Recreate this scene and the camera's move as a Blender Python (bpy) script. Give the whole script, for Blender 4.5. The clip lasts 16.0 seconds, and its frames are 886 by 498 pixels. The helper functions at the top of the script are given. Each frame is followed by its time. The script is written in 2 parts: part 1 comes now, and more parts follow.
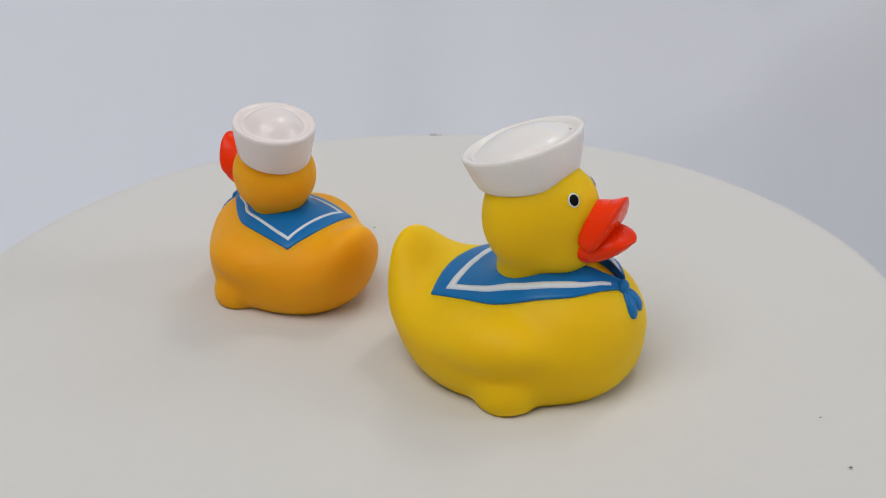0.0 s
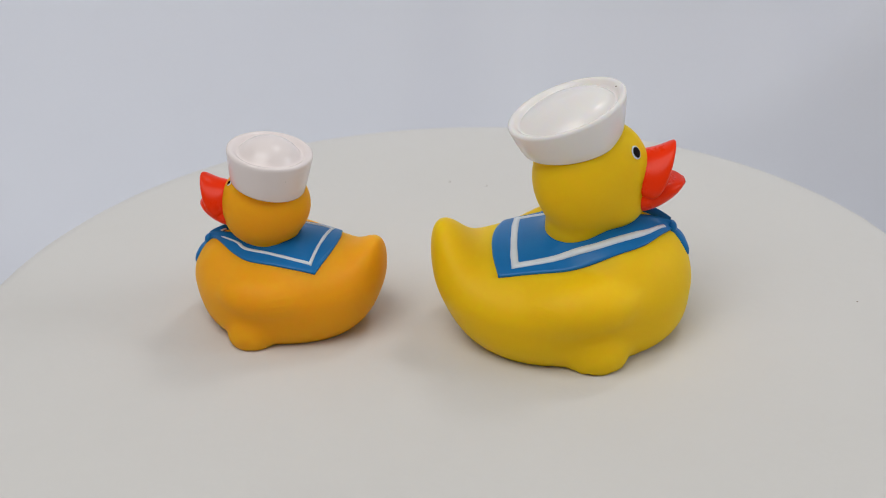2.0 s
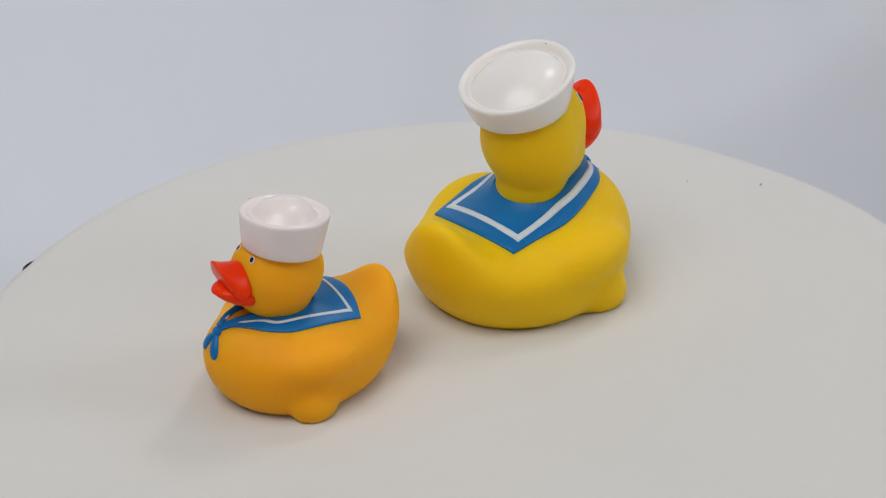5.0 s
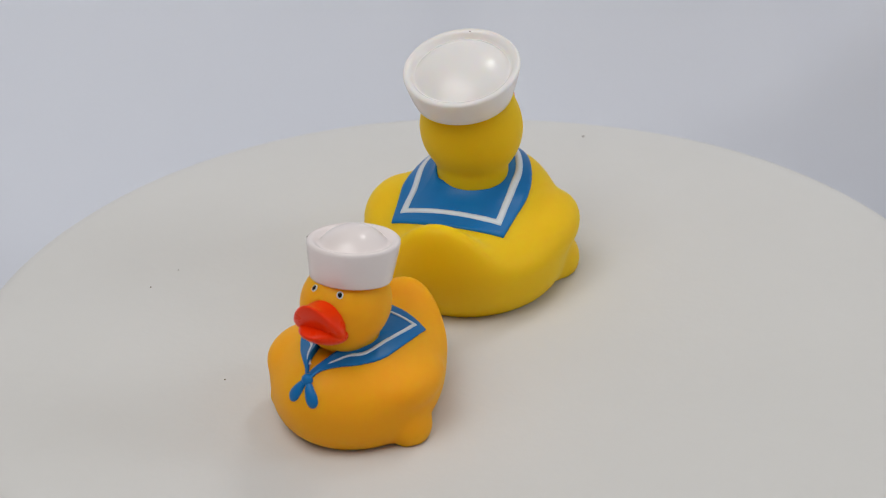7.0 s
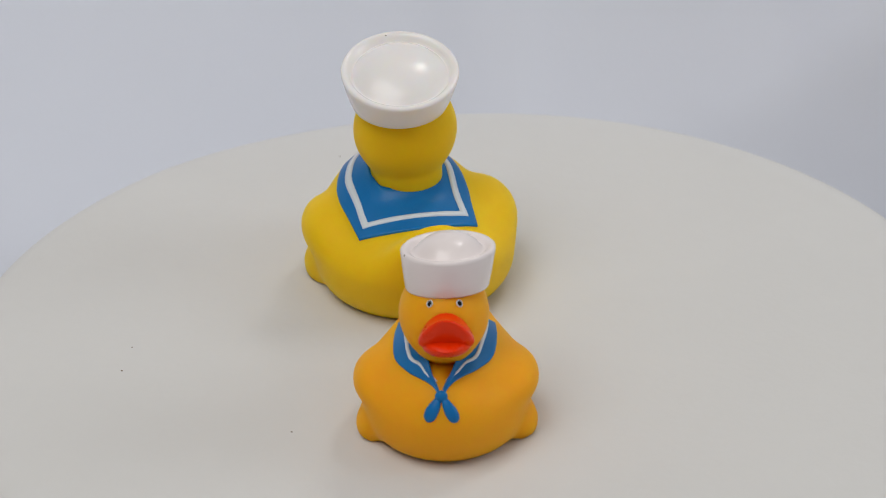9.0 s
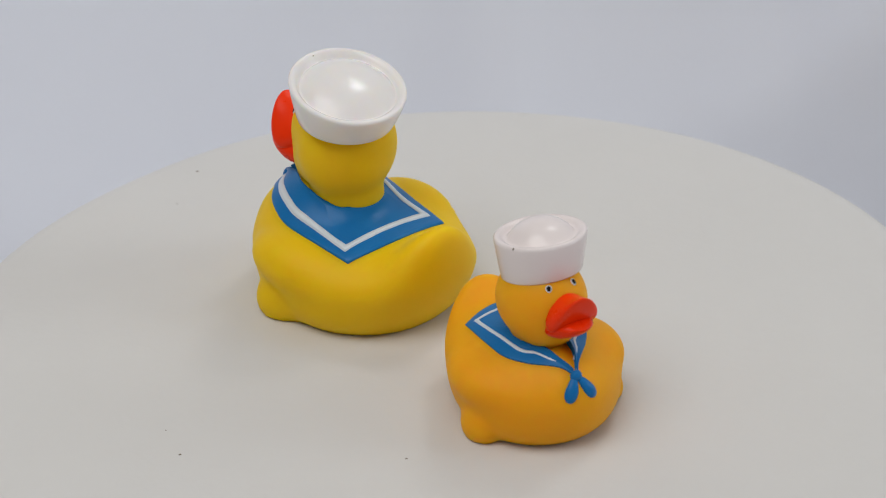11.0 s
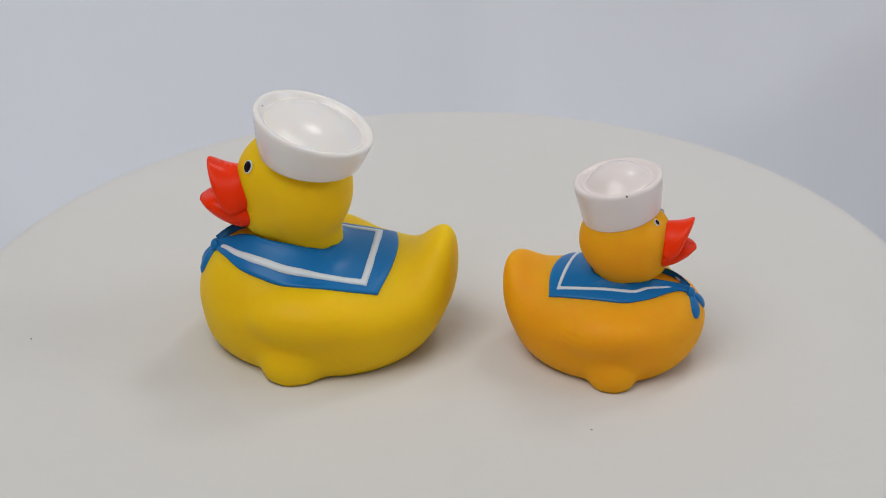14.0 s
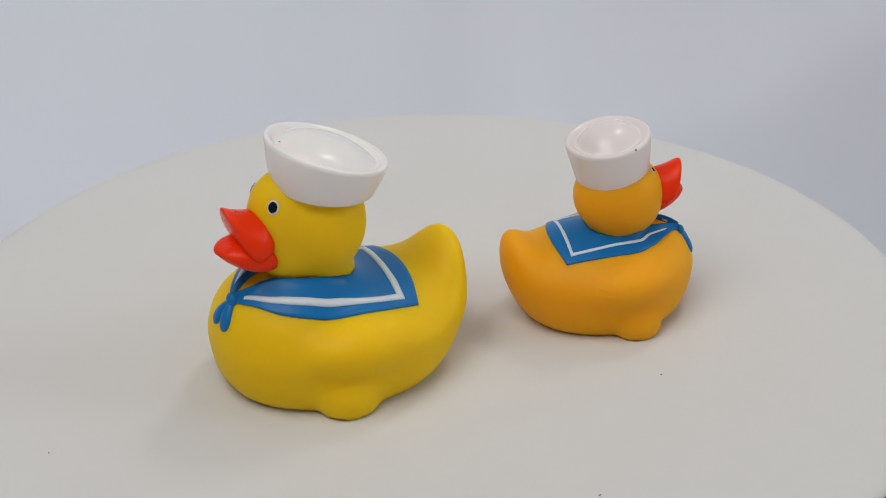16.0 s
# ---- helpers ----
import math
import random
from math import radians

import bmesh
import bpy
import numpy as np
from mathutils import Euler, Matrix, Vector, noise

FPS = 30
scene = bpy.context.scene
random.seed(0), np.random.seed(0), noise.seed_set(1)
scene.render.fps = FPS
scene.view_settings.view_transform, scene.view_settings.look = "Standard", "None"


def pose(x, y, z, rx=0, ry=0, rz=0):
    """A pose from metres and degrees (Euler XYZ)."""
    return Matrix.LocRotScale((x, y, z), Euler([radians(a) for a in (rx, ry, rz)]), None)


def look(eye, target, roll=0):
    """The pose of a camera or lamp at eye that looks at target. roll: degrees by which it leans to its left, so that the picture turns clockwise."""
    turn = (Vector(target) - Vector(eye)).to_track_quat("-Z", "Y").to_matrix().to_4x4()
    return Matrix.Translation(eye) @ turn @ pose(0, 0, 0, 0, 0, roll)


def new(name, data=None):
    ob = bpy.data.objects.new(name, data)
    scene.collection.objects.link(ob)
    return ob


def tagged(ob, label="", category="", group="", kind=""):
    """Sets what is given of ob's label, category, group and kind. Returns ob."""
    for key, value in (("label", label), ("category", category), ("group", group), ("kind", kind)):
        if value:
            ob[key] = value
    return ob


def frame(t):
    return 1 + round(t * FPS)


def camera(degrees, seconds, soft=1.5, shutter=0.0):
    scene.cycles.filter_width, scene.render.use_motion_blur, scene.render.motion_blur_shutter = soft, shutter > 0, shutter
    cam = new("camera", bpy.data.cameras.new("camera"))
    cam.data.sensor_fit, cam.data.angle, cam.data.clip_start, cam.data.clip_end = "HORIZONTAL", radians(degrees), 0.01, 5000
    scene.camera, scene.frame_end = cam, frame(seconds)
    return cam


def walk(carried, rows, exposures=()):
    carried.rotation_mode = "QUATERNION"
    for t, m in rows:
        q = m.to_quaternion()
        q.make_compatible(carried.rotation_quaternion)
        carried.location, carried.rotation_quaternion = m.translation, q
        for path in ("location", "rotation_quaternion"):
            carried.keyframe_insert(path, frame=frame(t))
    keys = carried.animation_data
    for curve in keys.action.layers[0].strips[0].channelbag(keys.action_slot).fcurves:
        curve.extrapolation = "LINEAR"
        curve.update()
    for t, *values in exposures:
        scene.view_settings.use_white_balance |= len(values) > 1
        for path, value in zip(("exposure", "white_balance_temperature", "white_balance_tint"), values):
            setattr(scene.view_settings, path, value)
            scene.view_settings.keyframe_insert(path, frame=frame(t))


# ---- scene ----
# Two vinyl sailor ducks on a turning round board; the camera stands on a tripod and is panned a little at the start.
# ---- camera ----
EYE = (0.0, -0.70, 0.41855)
# seconds, yaw, pitch, roll of the camera in degrees
PAN = [
    (0.0, -1.156, -28.54, -1.65), (0.5, -0.77, -28.62, -1.65), (1.0, -0.58, -28.65, -1.65), (1.5, -0.02, -28.67, -1.66),
    (2.0, 0.034, -28.67, -1.66), (3.0, 0.10, -28.655, -1.68), (3.5, 0.073, -28.65, -1.69), (4.5, -0.044, -28.63, -1.72),
    (7.5, -0.017, -28.62, -1.62), (9.0, -0.019, -28.62, -1.70), (11.5, -0.005, -28.60, -1.62), (12.5, 0.03, -28.62, -1.655),
    (14.0, 0.07, -28.62, -1.68), (16.0, -0.016, -28.66, -1.70)]
cam = camera(24.87, 16.0, 1.0)
cam.data.dof.use_dof = True
cam.data.dof.focus_distance = 0.79
cam.data.dof.aperture_fstop = 15.0
walk(cam, [(t, pose(*EYE, 90 + p, 0, y) @ pose(0, 0, 0, 0, 0, r)) for t, y, p, r in PAN], [(0.0, 0.12), (4.5, 0.11), (7.0, 0.07), (16.0, 0.05)])


def turn(t):
    """The turn of the board in degrees."""
    return -1.03 + 14.684 * t


# ---- light ----
world = bpy.data.worlds.new("room_light")
scene.world = world
world.use_nodes = True
bg = world.node_tree.nodes["Background"]
bg.inputs["Color"].default_value = (0.80, 0.86, 1.0, 1)
bg.inputs["Strength"].default_value = 0.3


def area_lamp(name, eye, target, size, watts, colour):
    data = bpy.data.lights.new(name, "AREA")
    data.shape, data.size, data.energy, data.color = "DISK", size, watts, colour
    ob = new(name, data)
    ob.matrix_world = look(eye, target)
    return ob


area_lamp("ceiling_lamp", (-0.60, -0.68, 2.4), (0, 0, 0), 2.0, 34.5, (1.0, 0.975, 0.945))
area_lamp("ceiling_lamp", (0.90, 1.15, 2.35), (0, 0, 0), 0.5, 7.5, (1.0, 0.975, 0.945))
# no window is seen: soft light added on the right to fill the shadows
area_lamp("added_side_light", (3.38, -0.2, 1.75), (0, 0, 0.3), 1.5, 21.0, (0.92, 0.96, 1.0))


# ---- materials ----
def material(name, colour, rough, second=None, scale=60.0, amount=0.5, bump=0.0, bump_scale=900.0, subsurface=0.0, radius=(0.004, 0.002, 0.001),
             coat=0.0, spec=0.5):
    m = bpy.data.materials.new(name)
    m.use_nodes = True
    nt = m.node_tree
    p = nt.nodes["Principled BSDF"]
    p.inputs["Base Color"].default_value = (*colour, 1)
    p.inputs["Roughness"].default_value = rough
    p.inputs["Specular IOR Level"].default_value = spec
    p.inputs["Coat Weight"].default_value = coat
    p.inputs["Coat Roughness"].default_value = 0.2
    if subsurface:
        p.inputs["Subsurface Weight"].default_value = subsurface
        p.inputs["Subsurface Radius"].default_value = radius
        p.inputs["Subsurface Scale"].default_value = 1.0
    coords = nt.nodes.new("ShaderNodeTexCoord")
    if second:
        big = nt.nodes.new("ShaderNodeTexNoise")
        big.inputs["Scale"].default_value, big.inputs["Detail"].default_value = scale, 5.0
        fine = nt.nodes.new("ShaderNodeTexNoise")
        fine.inputs["Scale"].default_value, fine.inputs["Detail"].default_value = scale * 9, 3.0
        add = nt.nodes.new("ShaderNodeMath")
        add.operation = "MULTIPLY_ADD"
        add.inputs[1].default_value = 0.35
        ramp = nt.nodes.new("ShaderNodeMapRange")
        ramp.inputs["From Min"].default_value, ramp.inputs["From Max"].default_value = 0.45, 0.95
        ramp.inputs["To Max"].default_value = amount
        mix = nt.nodes.new("ShaderNodeMix")
        mix.data_type = "RGBA"
        mix.inputs["A"].default_value, mix.inputs["B"].default_value = (*colour, 1), (*second, 1)
        for n in (big, fine):
            nt.links.new(coords.outputs["Object"], n.inputs["Vector"])
        nt.links.new(fine.outputs["Fac"], add.inputs[0])
        nt.links.new(big.outputs["Fac"], add.inputs[2])
        nt.links.new(add.outputs[0], ramp.inputs["Value"])
        nt.links.new(ramp.outputs[0], mix.inputs["Factor"])
        nt.links.new(mix.outputs["Result"], p.inputs["Base Color"])
        vary = nt.nodes.new("ShaderNodeMapRange")
        vary.inputs["To Min"].default_value, vary.inputs["To Max"].default_value = rough - 0.06, rough + 0.08
        nt.links.new(add.outputs[0], vary.inputs["Value"])
        nt.links.new(vary.outputs[0], p.inputs["Roughness"])
    if bump:
        grain = nt.nodes.new("ShaderNodeTexNoise")
        grain.inputs["Scale"].default_value, grain.inputs["Detail"].default_value = bump_scale, 3.0
        b = nt.nodes.new("ShaderNodeBump")
        b.inputs["Strength"].default_value, b.inputs["Distance"].default_value = bump, 0.0003
        nt.links.new(coords.outputs["Object"], grain.inputs["Vector"])
        nt.links.new(grain.outputs["Fac"], b.inputs["Height"])
        nt.links.new(b.outputs["Normal"], p.inputs["Normal"])
    return m


YELLOW = material("yellow_vinyl", (0.90, 0.57, 0.003), 0.50, (0.86, 0.53, 0.002), 45, 0.5, 0.08, 900, 0.7, (0.0075, 0.0060, 0.0012), spec=0.22)
ORANGE = material("orange_vinyl", (0.93, 0.41, 0.006), 0.52, (0.90, 0.36, 0.005), 45, 0.5, 0.08, 900, 0.7, (0.0085, 0.0060, 0.0012), spec=0.22)
CREAM = material("white_hat_vinyl", (0.86, 0.83, 0.82), 0.2, (0.85, 0.81, 0.79), 24, 0.2, 0.0, 500, 0.3, (0.004, 0.003, 0.002))
PINKISH = material("pinkish_white_vinyl", (0.84, 0.765, 0.757), 0.24, None, 24, 0.2, 0.03, 300)
BLUE = material("blue_paint", (0.003, 0.145, 0.42), 0.30, (0.006, 0.18, 0.48), 80, 0.6, 0.15, 1200, spec=0.24)
STRIPE = material("white_paint", (0.70, 0.76, 0.82), 0.4, (0.60, 0.67, 0.75), 200, 0.5, 0.1, 1500)
RED = material("red_paint", (0.92, 0.038, 0.001), 0.25, (0.86, 0.028, 0.001), 90, 0.5, 0.05, 900, spec=0.18)
BLACK = material("black_paint", (0.006, 0.005, 0.005), 0.6, spec=0.1)
SOOT = material("brown_speck", (0.16, 0.12, 0.08), 0.8)
BOARD = material("cream_board", (0.68, 0.672, 0.658), 0.6, (0.65, 0.642, 0.628), 9, 0.6, 0.25, 260, spec=0.3)
PLATTER = material("black_plastic", (0.012, 0.012, 0.013), 0.4, (0.03, 0.03, 0.03), 30, 0.4, 0.1, 800)
SHEET = material("pale_blue_cloth", (0.74, 0.765, 0.845), 0.9, (0.715, 0.74, 0.82), 3, 0.6, 0.2, 500, spec=0.1)
WALL = material("white_wall_paint", (0.78, 0.78, 0.77), 0.8, (0.74, 0.74, 0.73), 2, 0.5, 0.1, 200)


# ---- mesh helpers ----
def mesh_from(name, verts, faces, mat, parent=None, label="", smooth=True, scale=0.001):
    me = bpy.data.meshes.new(name)
    me.from_pydata([tuple(float(c) * scale for c in v) for v in verts], [], faces)
    me.validate()
    bm = bmesh.new()
    bm.from_mesh(me)
    bmesh.ops.remove_doubles(bm, verts=bm.verts, dist=1e-7)
    bmesh.ops.recalc_face_normals(bm, faces=bm.faces)
    bm.to_mesh(me)
    bm.free()
    for f in me.polygons:
        f.use_smooth = smooth
    me.materials.append(mat)
    ob = new(name, me)
    if parent:
        ob.parent = parent
    if label:
        tagged(ob, label)
    return ob


def grid_faces(rows, cols, closed=True):
    faces = []
    for r in range(rows - 1):
        for c in range(cols if closed else cols - 1):
            d = (c + 1) % cols
            faces.append((r * cols + c, r * cols + d, (r + 1) * cols + d, (r + 1) * cols + c))
    return faces


def directions(nu, nv):
    v = np.linspace(0, np.pi, nv)
    u = np.linspace(0, 2 * np.pi, nu, endpoint=False)
    vv, uu = np.meshgrid(v, u, indexing="ij")
    return np.stack([np.sin(vv) * np.cos(uu), np.sin(vv) * np.sin(uu), np.cos(vv)], -1).reshape(-1, 3)


def ellipsoid(p, centre, radii, tilt=0.0, power=2.0):
    """About the distance to an ellipsoid that is tipped nose-up by tilt degrees."""
    d = p - np.array(centre)
    a = radians(tilt)
    x = d[..., 0] * math.cos(a) + d[..., 2] * math.sin(a)
    z = -d[..., 0] * math.sin(a) + d[..., 2] * math.cos(a)
    q = np.abs(np.stack([x / radii[0], d[..., 1] / radii[1], z / radii[2]], -1))
    n = (q ** power).sum(-1) ** (1 / power)
    return (n - 1) * min(radii)


def blend(fields, k):
    f = np.stack(fields)
    m = f.min(0)
    return m - k * np.log(np.exp(-(f - m) / k).sum(0))


# shape of the duck that is being built, in units of a duck 105 mm long
FORM = {}


def body_field(p):
    """Belly, breast, tail, wings and feet; negative inside."""
    s = FORM
    dx, dz = p[..., 0] - s["cx"], p[..., 2] - s["zc"]
    a = np.where(dx > 0, s["lf"] + s["lfz"] * dz, s["lr"] + s["lrz"] * dz)
    b = s["broad"] * (1 + s["egg"] * np.tanh(dx / 30))
    n, sq, lw = s["plan"], s["square"], s["low"]
    rho = (np.abs(dx / a) ** n + np.abs(p[..., 1] / b) ** n + 1e-12) ** (1 / n)
    up, low = np.maximum(dz, 0) / s["high"], np.maximum(-dz, 0) / s["deep"]
    main = np.where(dz > 0, (rho ** sq + up ** sq + 1e-12) ** (1 / sq), (rho ** lw + low ** lw + 1e-12) ** (1 / lw))
    breast = ellipsoid(p, (s["bx"], 0, s["bz"]), (s["br"], s["br"], s["bh"]))
    tail = ellipsoid(p, (s["tx"], 0, s["tz"]), (s["tl"], s["tw"], s["th"]), s["tt"])
    base = blend([blend([(main - 1) * 24, breast], 2.2), tail], s["tk"])
    q = p.copy()
    q[..., 1] = np.abs(q[..., 1])
    wing = ellipsoid(q, (s["wx"], s["wy"], s["wz"]), (21.5, 13.3, 11), 3)
    # shallow feather grooves at the rear of the wing
    wx, wz = q[..., 0] - s["wx"], q[..., 2] - s["wz"]
    groove = np.exp(-((wx + 13) / 5) ** 2) * np.exp(-(wz / 6) ** 2) * np.maximum(np.sin(1.9 * wz + 0.25 * wx), 0)
    wing = wing + s["feather"] * groove
    foot = ellipsoid(q, (s["fx"], s["fy"], 5.5), (s["fl"], s["fw"], s["fh"]))
    f = blend([blend([base, wing], 1.4), foot], 1.3)
    return np.maximum(f, -p[..., 2])


def head_field(p):
    s = FORM
    skull = ellipsoid(p, (s["sx"], 0, s["sz"]), (s["sl"], s["sw"], s["sh"]))
    brow = ellipsoid(p, (s["px"], 0, s["pz"]), (s["pl"], 15.5, s["ph"]))
    neck = ellipsoid(p, (s["nx"], 0, 42), (s["nr"], s["nr"] + 0.5, 14))
    cheek = ellipsoid(p, (s["kx"], 0, s["kz"]), (s["kr"], s["kr"] + 0.5, 12))
    return blend([skull, brow, neck, cheek], 1.7)


def cast(field, centre, nu=144, nv=84, far=90.0, steps=181):
    """The outer skin of a field round a centre."""
    ways = directions(nu, nv)
    t = np.linspace(0, far, steps)
    vals = np.stack([field(np.array(centre) + ways * s) for s in t], 1)
    inside = vals < 0
    last = steps - 1 - np.argmax(inside[:, ::-1], 1)
    last = np.minimum(last, steps - 2)
    i = np.arange(len(ways))
    a, b = vals[i, last], vals[i, last + 1]
    dist = t[last] + (t[1] - t[0]) * np.clip(a / (a - b + 1e-9), 0, 1)
    return np.array(centre) + ways * dist[:, None], grid_faces(nv, nu)


def top_of_body(xy):
    """Height of the body's skin over points of the plan."""
    xy = np.asarray(xy, float)
    zs = np.linspace(62, 4, 117)
    p = np.stack([np.repeat(xy[:, :1], len(zs), 1), np.repeat(xy[:, 1:2], len(zs), 1), np.repeat(zs[None], len(xy), 0)], -1)
    vals = body_field(p)
    first = np.argmax(vals < 0, 1)
    first = np.maximum(first, 1)
    i = np.arange(len(xy))
    a, b = vals[i, first - 1], vals[i, first]
    return zs[first - 1] + (zs[1] - zs[0]) * np.clip(a / (a - b + 1e-9), 0, 1)


def skin(xy, lift):
    """Points of the body's skin over the plan, lifted along its normal."""
    xy = np.asarray(xy, float)
    z = top_of_body(xy)
    p = np.column_stack([xy, z])
    g = np.stack([body_field(p + e) - body_field(p - e) for e in np.eye(3) * 0.6], -1)
    g /= np.linalg.norm(g, axis=1, keepdims=True) + 1e-9
    return p + g * np.asarray(lift).reshape(-1, 1)


def front_skin(yz, lift):
    """Points of the breast's skin straight ahead of points of the front view, lifted along its normal."""
    yz = np.asarray(yz, float)
    xs = np.linspace(60, 10, 126)
    p = np.stack([np.repeat(xs[None], len(yz), 0), np.repeat(yz[:, :1], len(xs), 1), np.repeat(yz[:, 1:2], len(xs), 1)], -1)
    vals = body_field(p)
    first = np.maximum(np.argmax(vals < 0, 1), 1)
    i = np.arange(len(yz))
    a, b = vals[i, first - 1], vals[i, first]
    p = np.column_stack([xs[first - 1] + (xs[1] - xs[0]) * np.clip(a / (a - b + 1e-9), 0, 1), yz])
    g = np.stack([body_field(p + e) - body_field(p - e) for e in np.eye(3) * 0.6], -1)
    g /= np.linalg.norm(g, axis=1, keepdims=True) + 1e-9
    return p + g * lift


def spline(points, n):
    """n points evenly spaced along a polyline."""
    p = np.array(points, float)
    d = np.r_[0, np.cumsum(np.linalg.norm(np.diff(p, axis=0), axis=1))]
    s = np.linspace(0, d[-1], n)
    return np.column_stack([np.interp(s, d, p[:, i]) for i in range(p.shape[1])])


def curve_through(points, n):
    """A smooth curve through points (Catmull-Rom), n samples."""
    p = np.array(points, float)
    p = np.vstack([2 * p[0] - p[1], p, 2 * p[-1] - p[-2]])
    out = []
    for i in range(1, len(p) - 2):
        for s in np.linspace(0, 1, 24, endpoint=False):
            a, b, c, d = p[i - 1:i + 3]
            out.append(0.5 * ((2 * b) + (c - a) * s + (2 * a - 5 * b + 4 * c - d) * s * s + (3 * b - a - 3 * c + d) * s ** 3))
    out.append(p[-2])
    return spline(out, n)


# ---- the duck ----
def duck(name, label, scale, shift, form, neckerchief, bill, vinyl, hat_vinyl, hat, eye, marks):
    thing = tagged(new(name), label, "rubber duck", "sailor ducks on the board")

    FORM.clear()
    FORM.update(form)

    def place(points):
        return np.asarray(points) * scale + np.array((shift, 0, 0))

    pts, faces = cast(body_field, (-20, 0, 15), 192, 110, 110.0, 221)
    body = mesh_from("body", place(pts), faces, vinyl, thing)
    pts, faces = cast(head_field, (5, 0, 58), 112, 72, 60.0, 121)
    mesh_from("head", place(pts), faces, vinyl, thing)

    # collar: from the knot over one shoulder to the back and round to the knot
    nk = neckerchief
    side = curve_through([(x, -y) for x, y in nk["side"]], 72)
    half = [(x, -y) for x, y in nk["back"]]
    back = curve_through([nk["side"][-1] * np.array((1, -1)), *half, *[(x, -y) for x, y in half[::-1]], nk["side"][-1]], 41)
    outer = np.vstack([side, back[1:-1], side[::-1] * (1, -1)])
    iside = curve_through([(x, -y) for x, y in nk["inner"]], 72)
    ix, iy = nk["inner"][-1]
    iback = curve_through([(ix, -iy), (ix - 7, -iy * 0.75), (ix - 10, 0), (ix - 7, iy * 0.75), (ix, iy)], 41)
    inner = np.vstack([iside, iback[1:-1], iside[::-1] * (1, -1)])

    def swung(xy):
        """The collar lies a little askew on the back."""
        xy = np.asarray(xy, float)
        aft = np.clip((41.0 - xy[:, 0]) / 67.0, 0, 1)
        slip = nk["slip"][0] + (nk["slip"][1] - nk["slip"][0]) * aft
        return np.column_stack([xy[:, 0] + nk["skew"] * xy[:, 1] * aft ** 2, xy[:, 1] + slip])
    n = len(outer)
    layers = 15
    rows = [skin(swung(outer), -0.6), skin(swung(outer), 0.55)]
    for k in range(layers):
        w = 0.02 + 0.98 * k / (layers - 1)
        rows.append(skin(swung(outer * (1 - w) + inner * w), 0.95 + 2.4 * w ** 5))
    rows.append(skin(swung(inner), -0.6))
    collar = mesh_from("collar", place(np.vstack(rows)), grid_faces(len(rows), n, False), BLUE, thing, "blue painted sailor collar")

    # white stripe inside the collar's edge
    def inset(path, d):
        out = []
        for i in range(len(path)):
            a, b = path[max(i - 1, 0)], path[min(i + 1, len(path) - 1)]
            t = (b - a) / np.linalg.norm(b - a)
            out.append(path[i] + d * np.array((t[1], -t[0])))
        return np.array(out)
    line = curve_through([(x, -y) for x, y in nk["stripe"]], 60)
    rear = nk["stripe"][-1]
    across = curve_through([(rear[0], -rear[1]), (nk["rear"], -rear[1] * 0.4), (nk["rear"], rear[1] * 0.4), rear], 41)
    edges = []
    for d in (0.0, nk["wide"]):
        s, b = inset(line, d), inset(across, d)
        corner = np.array((b[0][0], s[-1][1]))
        s = s[s[:, 0] > corner[0] + 0.4]
        fade = np.clip((s[:, 0] - 26) / 14, 0, 1)[:, None]
        s = s * (1 - 0.7 * fade) + inset(line, nk["wide"] / 2)[:len(s)] * 0.7 * fade
        b = b[np.abs(b[:, 1]) < abs(corner[1]) - 0.4]
        flank = spline(np.vstack([s, corner]), 60)
        edges.append(np.vstack([flank, spline(np.vstack([corner, b, corner * (1, -1)]), 41)[1:-1], flank[::-1] * (1, -1)]))
    # brushed by hand: the edges waver
    waver = 0.05 * np.sin(np.arange(len(edges[0])) * 0.55) + 0.06 * np.sin(np.arange(len(edges[0])) * 0.23 + scale * 9)
    o, i = [swung(e + np.column_stack([waver * g, waver * h])) for e, g, h in ((edges[0], 1, 0.6), (edges[1], -0.5, 1))]
    m = len(o)
    rows = [skin(o, 0.5), skin(o, 1.3), skin(o * 0.5 + i * 0.5, 1.45), skin(i, 1.35), skin(i, 0.5)]
    mesh_from("stripe", place(np.vstack(rows)), grid_faces(5, m, False), STRIPE, collar, "white painted stripe")

    # knot and its two ends
    def blob(centre, radii, turn_matrix, nu=28, nv=18):
        w = directions(nu, nv) * np.array(radii)
        return np.array([turn_matrix @ Vector(v) for v in w]) + np.array(centre), grid_faces(nv, nu)
    k = skin([(41.0, nk["slip"][0])], 0.4)[0]
    pts, faces = blob(k, (2.4, 3.0, 3.0), Matrix.Identity(3))
    knot = mesh_from("knot", place(pts), faces, BLUE, thing, "blue tied knot of the collar")
    for s in (-1, 1):
        rows = []
        for e, lift in ((1.0, -0.5), (0.96, 0.5), (0.7, 1.2), (0.35, 1.5), (0.001, 1.6)):
            ring = []
            for a in np.linspace(0, 2 * np.pi, 36, endpoint=False):
                u, v = math.cos(a) * e, math.sin(a) * e
                along = nk["tie"] * (0.5 + 0.5 * u)
                half = 3.2 * v * (0.45 + 0.75 * along / nk["tie"])
                c, d = math.cos(radians(nk["spread"])), math.sin(radians(nk["spread"]))
                ring.append((k[1] + s * (along * d + half * c), k[2] + 0.6 - (along * c - half * d)))
            rows.append(front_skin(ring, lift))
        mesh_from("knot_end", place(np.vstack(rows)), grid_faces(5, 36), BLUE, knot)

    # bill: an upper half that curls up and a rounder lower half
    w = directions(64, 48)
    x = w[:, 0] * 11.5
    fwd = np.clip((x + 3) / 14.5, 0, 1)
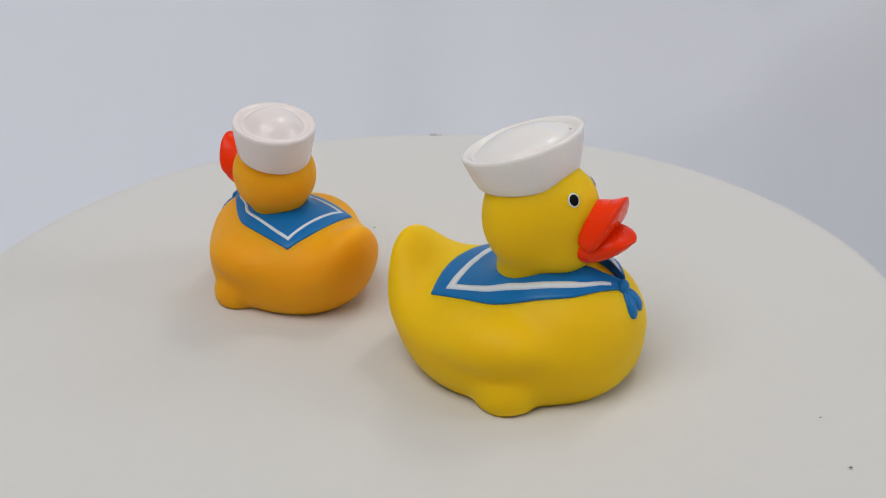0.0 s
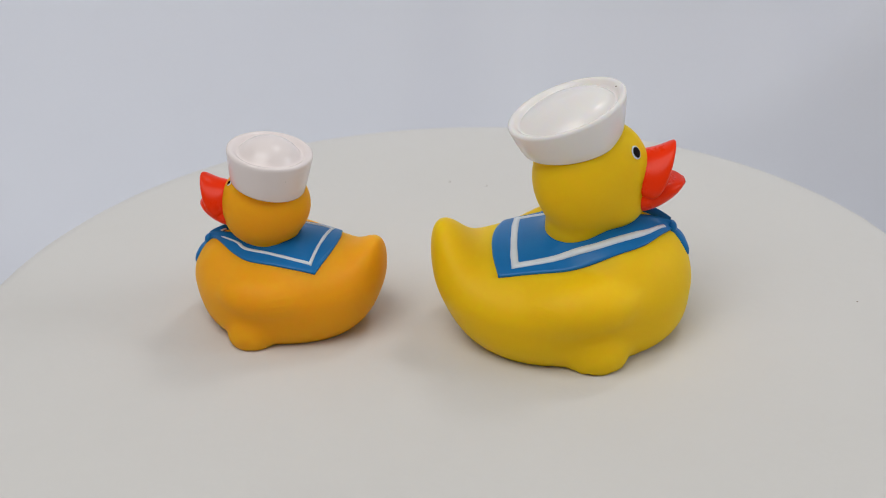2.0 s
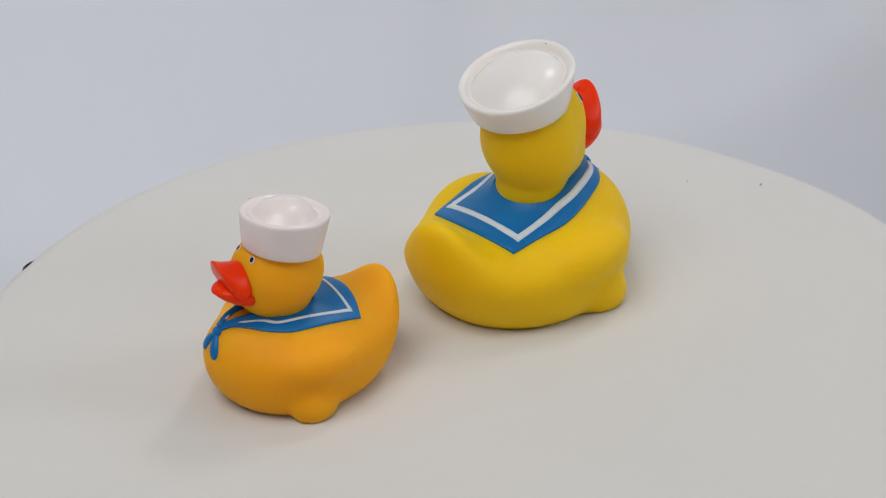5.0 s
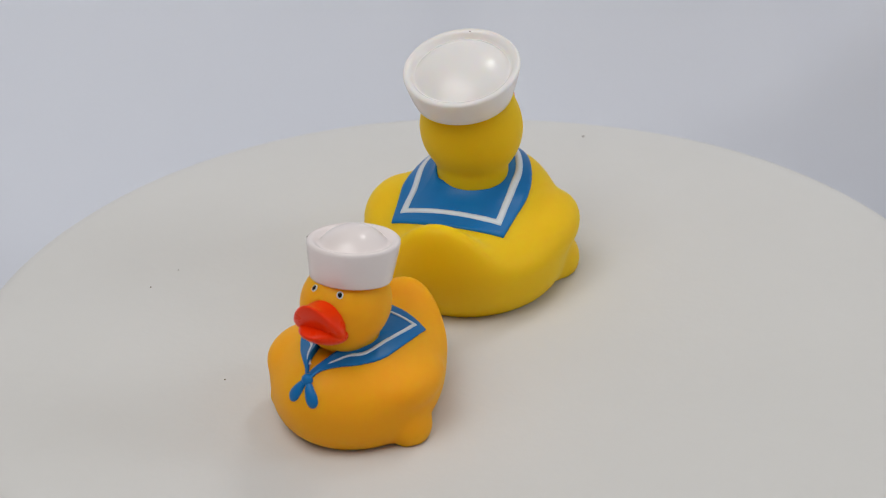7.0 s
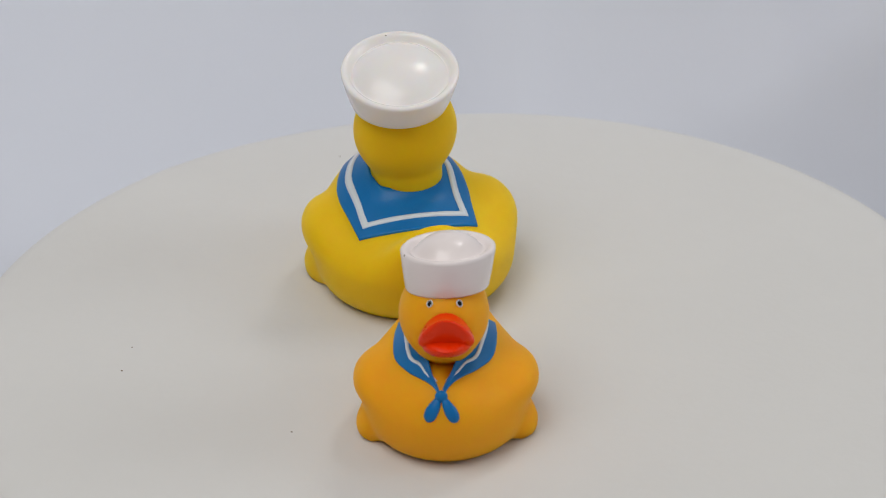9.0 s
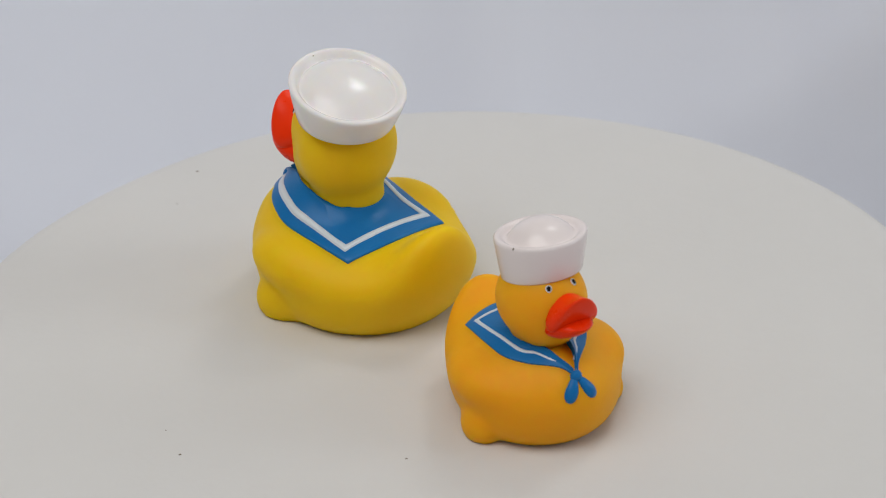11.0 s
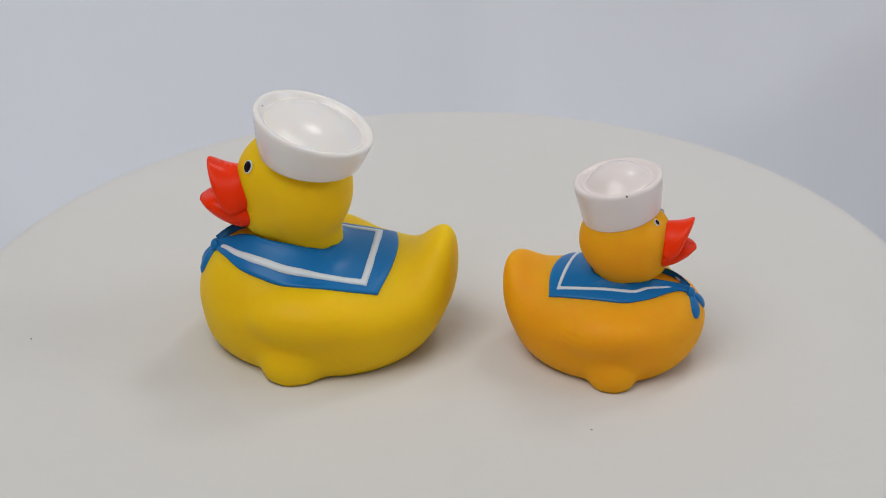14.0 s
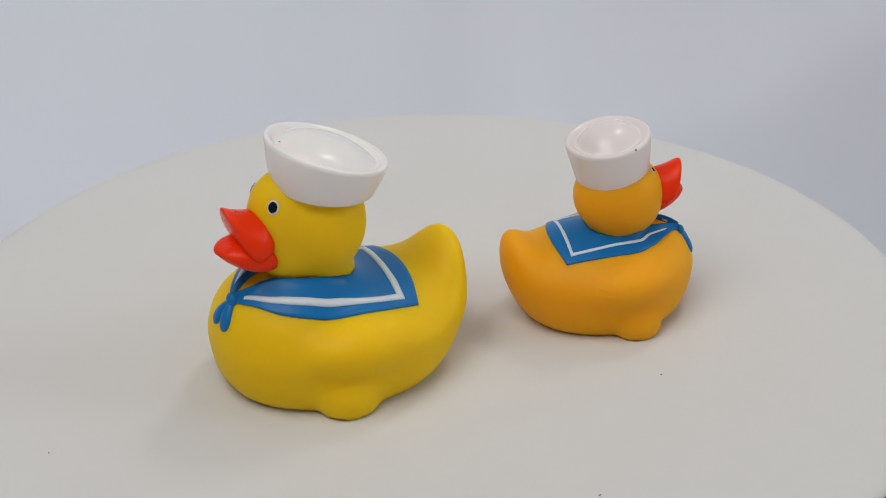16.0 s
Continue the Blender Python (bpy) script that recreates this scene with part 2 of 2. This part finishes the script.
    y = w[:, 1] * (13.2 - 2.8 * fwd ** 2)
    z = w[:, 2] * (8.6 - 5.2 * fwd) + 8.4 * fwd ** 2 - 0.030 * y * y * (1 - 0.35 * fwd)
    a = radians(14)
    pts = np.column_stack([x * math.cos(a) - z * math.sin(a), y, x * math.sin(a) + z * math.cos(a)])
    mesh_from("upper_bill", place(pts + np.array((29.0 + bill[0], bill[2], bill[3]))), grid_faces(48, 64), RED, thing, "glossy orange-red upper bill")
    x = w[:, 0] * 14.0
    fwd = np.clip((x + 4) / 18.6, 0, 1)
    y = w[:, 1] * (12.0 - 1.2 * fwd)
    z = w[:, 2] * (7.2 - 2.8 * fwd) + 0.6 * fwd - 1.4 * np.exp(-(y / 5) ** 2) * (w[:, 2] > 0) * fwd
    a = radians(14)
    pts = np.column_stack([x * math.cos(a) - z * math.sin(a), y, x * math.sin(a) + z * math.cos(a)])
    mesh_from("lower_bill", place(pts + np.array((29.0 + bill[1], bill[2], bill[4]))), grid_faces(48, 64), RED, thing, "glossy orange-red lower bill")

    # eyes lie on the skin of the head
    for s in (-1, 1):
        c = np.array((eye["x"], eye["mid"] + eye["y"] * s, eye["z"]))
        g = np.array([head_field((c + e)[None])[0] - head_field((c - e)[None])[0] for e in np.eye(3) * 0.5])
        g /= np.linalg.norm(g)
        c = c - g * head_field(c[None])[0]
        quat = Vector(g).to_track_quat("Z", "Y").to_matrix()
        pts, faces = blob(c + g * 0.1, (eye["white"][0], eye["white"][1], 0.45), quat)
        white = mesh_from("eye", place(pts), faces, STRIPE, thing, "black pupil in a white ring")
        pts, faces = blob(c + g * 0.42, (eye["black"][0], eye["black"][1], 0.38), quat)
        mesh_from("pupil", place(pts), faces, BLACK, white)

    # hat: a flared brim round a domed crown; the rings tip backwards
    seg = 96
    ang = np.linspace(0, 2 * np.pi, seg, endpoint=False)
    (bx, by, bz, br, bt), (tx, ty, tz, tr, tt) = hat["bottom"], hat["top"]
    rows = []
    for r, h in hat["profile"]:
        # r: share of the ring's radius, h: share of the height
        cx, cy, cz = bx + (tx - bx) * h, by + (ty - by) * h, bz + (tz - bz) * h
        rad = br + (tr - br) * min(max(h, 0.0), 1.0) ** hat["flare"]
        tilt = radians(bt + (tt - bt) * min(max(h, 0), 1))
        rr = rad * r
        rows.append(np.column_stack([cx + rr * np.cos(ang) * math.cos(tilt), cy + rr * np.sin(ang), cz + rr * np.cos(ang) * math.sin(tilt) + rr * np.sin(ang) * math.sin(radians(hat["lean"]))]))
    hat_ob = mesh_from("hat", np.vstack(rows), grid_faces(len(rows), seg), hat_vinyl, thing, hat["label"])
    for (x, y, z), r in marks:
        pts, faces = blob((x, y, z), r, Matrix.Identity(3), 12, 8)
        mesh_from("mark", pts, faces, SOOT, hat_ob, "tiny dark scuff")
    return thing


PROFILE = [(0.80, 0.05), (0.985, -0.01), (1.0, 0.03), (1.0, 0.25), (1.0, 0.5), (1.0, 0.75), (1.0, 0.90), (0.992, 0.965), (0.965, 1.0), (0.925, 1.0),
           (0.89, 0.97), (0.865, 0.91), (0.845, 0.86), (0.825, 0.845), (0.80, 0.87), (0.74, 0.95), (0.64, 1.045), (0.52, 1.13), (0.38, 1.195), (0.2, 1.245), (0.0001, 1.26)]
TALL = [(0.80, 0.05), (0.985, -0.01), (1.0, 0.03), (1.0, 0.25), (1.0, 0.5), (1.0, 0.75), (1.0, 0.90), (0.99, 0.965), (0.95, 1.0), (0.89, 0.995),
        (0.84, 0.96), (0.80, 0.92), (0.77, 0.90), (0.74, 0.905), (0.70, 0.94), (0.62, 1.05), (0.5, 1.16), (0.36, 1.245), (0.2, 1.30), (0.0001, 1.315)]

BIG_FORM = dict(cx=2.06, zc=18.38, lf=46.12, lr=44.88, lfz=-0.02, lrz=0.16, broad=41.07, egg=-0.09, plan=2.19, high=19.78, square=2.11, deep=25.97, low=2.87, tx=-44.93, tz=30.97, tl=6.31, tw=12.78, th=14.86, tt=19.50, tk=7.24, bx=17.12, bz=28.30, br=30.00, bh=19.21, wx=2.64, wy=32.29, wz=24.88, fx=9.18, fy=35.14, fl=11.70, fw=9.45, fh=10.10,
                sx=4.32, sz=65.50, sl=18.41, sw=21.50, sh=22.11, nx=5.41, nr=14.40, px=14.70, pz=68.43, pl=16.74, ph=19.29, kx=16.73, kz=55.97, kr=13.80, feather=0.5)
SMALL_FORM = dict(cx=-1.56, zc=20.44, lf=46.06, lr=48.51, lfz=0.01, lrz=0.18, broad=40.75, egg=0.05, plan=2.07, high=26.54, square=2.19, deep=28.07, low=2.69, tx=-45.03, tz=33.58, tl=6.66, tw=12.41, th=14.92, tt=24.60, tk=5.83, bx=25.86, bz=24.38, br=21.45, bh=21.01, wx=2.13, wy=31.77, wz=27.79, fx=8.50, fy=35.85, fl=11.43, fw=8.59, fh=9.50,
                sx=6.86, sz=66.22, sl=23.65, sw=21.58, sh=21.63, nx=3.96, nr=14.54, px=12.16, pz=64.01, pl=17.04, ph=17.35, kx=14.19, kz=56.43, kr=12.79, feather=1.0)

big = duck("sailor_duck", "large yellow vinyl sailor duck on a cream board", 1.0, 0.0, BIG_FORM,
           dict(side=[(41.5, 1.2), (37.5, 8.5), (28.5, 19.3), (15.0, 25.3), (1.7, 27.0), (-12.5, 25.6), (-26.5, 24.2)], back=[(-29.0, 13.0), (-30.0, 4.0)],
                inner=[(39.5, 1.2), (34.0, 4.0), (27.5, 5.6), (20.0, 9.6), (15.0, 11.2), (8.0, 11.8), (4.0, 11.6)],
                stripe=[(38.6, 5.6), (29.0, 15.2), (13.0, 21.6), (-3.6, 21.6), (-21.5, 21.6)], rear=-22.3, wide=2.7, slip=(2.4, 2.5), skew=0.08, tie=11.8, spread=22),
           (3.9, 3.5, 1.6, 67.2, 58.2), YELLOW, CREAM,
           dict(bottom=(1.9, 2.2, 78.8, 19.4, 10.0), top=(-0.6, 2.2, 94.2, 24.3, 18.2), lean=-1.5, flare=0.8, profile=PROFILE, label="white sailor hat tipped backwards"),
           dict(x=24.7, y=8.5, mid=0.8, z=78.3, white=(2.3, 2.75), black=(1.8, 2.2)),
           [((18.5, 3.7, 101.4), (0.3, 0.4, 0.2)), ((-22.3, 6.0, 86.5), (0.2, 1.5, 0.2)), ((-22.6, 1.6, 86.5), (0.15, 0.7, 0.12))])
small = duck("sailor_duck", "small orange vinyl sailor duck on a cream board", 0.76, -5.0, SMALL_FORM,
             dict(side=[(41.0, 1.0), (36.3, 4.2), (30.0, 10.2), (21.5, 17.2), (10.0, 23.6), (-8.5, 25.0), (-26.3, 23.8)], back=[(-29.3, 12.5), (-30.4, 4.0)],
                  inner=[(39.0, 0.8), (31.0, 4.2), (20.5, 6.6), (15.0, 11.0), (8.3, 12.6), (3.0, 12.6), (0.5, 12.4)],
                  stripe=[(35.4, 2.9), (29.8, 7.4), (21.6, 11.0), (13.0, 16.8), (-8.5, 20.0), (-23.2, 20.4)], rear=-23.4, wide=1.6, slip=(-1.7, 0.7), skew=0.036, tie=13.5, spread=33),
             (3.2, 0.2, 1.2, 70.0, 61.5), ORANGE, PINKISH,
             dict(bottom=(-1.5, 1.4, 59.8, 15.0, 13.0), top=(-3.7, 2.1, 75.1, 17.3, 8.0), lean=1.5, flare=0.9, profile=TALL, label="tall pinkish-white sailor hat"),
             dict(x=24.2, y=7.2, mid=0.9, z=80.7, white=(1.6, 1.85), black=(1.1, 1.35)),
             [((3.1, -13.3, 75.0), (0.55, 0.35, 0.55)), ((-13.1, 14.2, 67.8), (0.45, 0.3, 0.2))])

# ---- turntable ----
def disc(name, rings, mat, parent=None, label="", seg=192, centre=(0, 0), wobble=0.0, chip=0.0):
    ang = np.linspace(0, 2 * np.pi, seg, endpoint=False)
    rows = []
    for r, z in rings:
        rr = r * (1 + wobble * (np.sin(3 * ang + 1) * 0.5 + np.sin(5 * ang) * 0.3 + np.sin(11 * ang + 2) * 0.12))
        rr = rr * (1 - 0.013 * (wobble > 0) * np.exp(-((ang - 5.85) / 0.3) ** 2))
        rr = rr * (1 - chip * np.exp(-((ang - 1.51) / 0.04) ** 2))
        rows.append(np.column_stack([centre[0] + rr * np.cos(ang), centre[1] + rr * np.sin(ang), np.full(seg, z)]))
    return mesh_from(name, np.vstack(rows), grid_faces(len(rows), seg), mat, parent, label)


turntable = tagged(new("turntable"), "black plastic turntable under the round board", "turntable")
disc("platter", [(0.01, -7.2), (188.5, -7.2), (191.8, -7.5), (192.3, -8.5), (192.3, -14), (189, -15.5), (0.01, -15.5)], PLATTER, turntable)
disc("base", [(0.01, -15.5), (85, -15.5), (85, -17), (95, -114), (96, -120), (0.01, -120)], PLATTER, turntable, "black round foot")
board = disc("round_board", [(0.01, 0), (60, 0), (120, 0), (160, -0.1), (180, -0.4), (192, -1.0), (200, -1.6), (204.5, -2.6), (206.4, -4.0), (206.6, -5.2),
                             (205.6, -6.4), (203.4, -7.0), (0.01, -7.1)], BOARD, None, "", 360, (1.0, -11.8), 0.003, 0.004)
tagged(board, "cream round board lying on the turntable", "board")
for x, y, r in ((158.5, -104, 0.5), (153.5, -71, 0.3), (65, 113, 0.4), (-16, 91.5, 0.35), (77, 100, 0.25)):
    w = directions(10, 6) * np.array((r * 1.5, r, 0.15)) + np.array((x, y, 0.05))
    mesh_from("speck", w, grid_faces(6, 10), SOOT, board, "tiny dark speck")

# a black sliver on the board's rim stands in for the turntable disc jutting out
rows = []
for r, z in ((205.9, -3.4), (206.9, -3.7), (207.1, -4.4), (206.6, -5.2)):
    a = np.linspace(-0.03, 0.03, 17)
    lean = np.cos(a / 0.03 * np.pi / 2) ** 0.7
    rr = 205.0 + (r - 205.0) * lean
    rows.append(np.column_stack([1.0 + rr * np.cos(a + 1.517), -11.8 + rr * np.sin(a + 1.517), z * lean - 4.2 * (1 - lean)]))
mesh_from("platter_sliver", np.vstack(rows), grid_faces(4, 17, False), PLATTER, board, "thin black sliver of the turntable disc at the rim")

# ---- the setting ----
def backdrop():
    """A pale sheet that lies under the turntable and rises behind and around it in soft folds."""
    nx, ny = 161, 150
    verts = []
    for y in np.linspace(-1.2, 0.62, ny):
        for x in np.linspace(-0.44, 0.44, nx):
            q = max(y + 0.9 * x * x - 0.12 * x - 0.17, 0.0)
            rise = q * q / 0.36 if q < 0.36 else 0.36 + (q - 0.36) * 2.0
            k = min(q / 0.10, 1.0)
            # two folds turned from the side light; the second deepened to darken the right
            fold = 0.0
            for c, w, deep in ((-0.008, 0.024, 0.044), (0.18, 0.09, 0.215)):
                u = x - c - 0.05 * q
                fold += deep / (1 + math.exp(-u / w * 1.8)) - deep * min(max((u + 0.14) / 0.14, 0), 1) * 0.3
            fold -= 0.003 * math.sin(17 * x + 1) * math.sin(6 * x + 9 * q)
            verts.append((x, y, -0.12 + rise + k * fold))
    return mesh_from("backdrop", verts, grid_faces(ny, nx, False), SHEET, scale=1.0)


tagged(backdrop(), "pale blue-white cloth sheet sweeping up behind", "backdrop", kind="structure")


def slab(name, lo, hi, mat):
    x0, y0, z0 = lo
    x1, y1, z1 = hi
    v = [(x0, y0, z0), (x1, y0, z0), (x1, y1, z0), (x0, y1, z0), (x0, y0, z1), (x1, y0, z1), (x1, y1, z1), (x0, y1, z1)]
    f = [(0, 1, 2, 3), (4, 5, 6, 7), (0, 1, 5, 4), (1, 2, 6, 5), (2, 3, 7, 6), (3, 0, 4, 7)]
    return tagged(mesh_from(name, v, f, mat, smooth=False, scale=1.0), "unseen room surface added to bounce light", "room", kind="structure")


# unseen room, added so that its white surfaces bounce the lamps' light
slab("floor", (-3.4, -3.4, -0.25), (3.4, 3.4, -0.14), WALL)
slab("wall_north", (-3.4, 3.4, -0.25), (3.4, 3.5, 2.6), WALL)
slab("wall_south", (-3.4, -3.5, -0.25), (3.4, -3.4, 2.6), WALL)
slab("wall_west", (-3.5, -3.5, -0.25), (-3.4, 3.5, 2.6), WALL)
# the east wall has a made-up window opening behind the side light
slab("wall_east", (3.4, -3.5, -0.25), (3.5, 3.5, 0.95), WALL)
slab("wall_east", (3.4, -3.5, 2.5), (3.5, 3.5, 2.6), WALL)
slab("wall_east", (3.4, -3.5, 0.95), (3.5, -1.0, 2.5), WALL)
slab("wall_east", (3.4, 0.6, 0.95), (3.5, 3.5, 2.5), WALL)
slab("ceiling", (-3.5, -3.5, 2.6), (3.5, 3.5, 2.7), WALL)


# a dark box peeps out behind the board
def dark_box():
    bm = bmesh.new()
    bmesh.ops.create_cube(bm, size=1, matrix=Matrix.Translation((-0.2455, 0.160, -0.095)) @ Matrix.Diagonal((0.06, 0.012, 0.05, 1)))
    bmesh.ops.bevel(bm, geom=bm.edges[:], offset=0.003, segments=2, affect="EDGES")
    me = bpy.data.meshes.new("black_box")
    bm.to_mesh(me)
    bm.free()
    me.materials.append(PLATTER)
    return tagged(new("black_box", me), "small black plastic box lying on the pale sheet", "box")


dark_box()


# ---- what moves ----
def motions():
    steps = [i * 0.5 for i in range(33)]
    for thing, x, y, heading in ((turntable, 0, 0, 0), (board, 0, 0, 0), (big, 0.04434, -0.0216, -28.36), (small, -0.05439, 0.04766, 137.72)):
        walk(thing, [(t, pose(0, 0, 0, 0, 0, turn(t)) @ pose(x, y, 0.0002 if thing in (big, small) else 0, 0, 0, heading)) for t in steps])


motions()
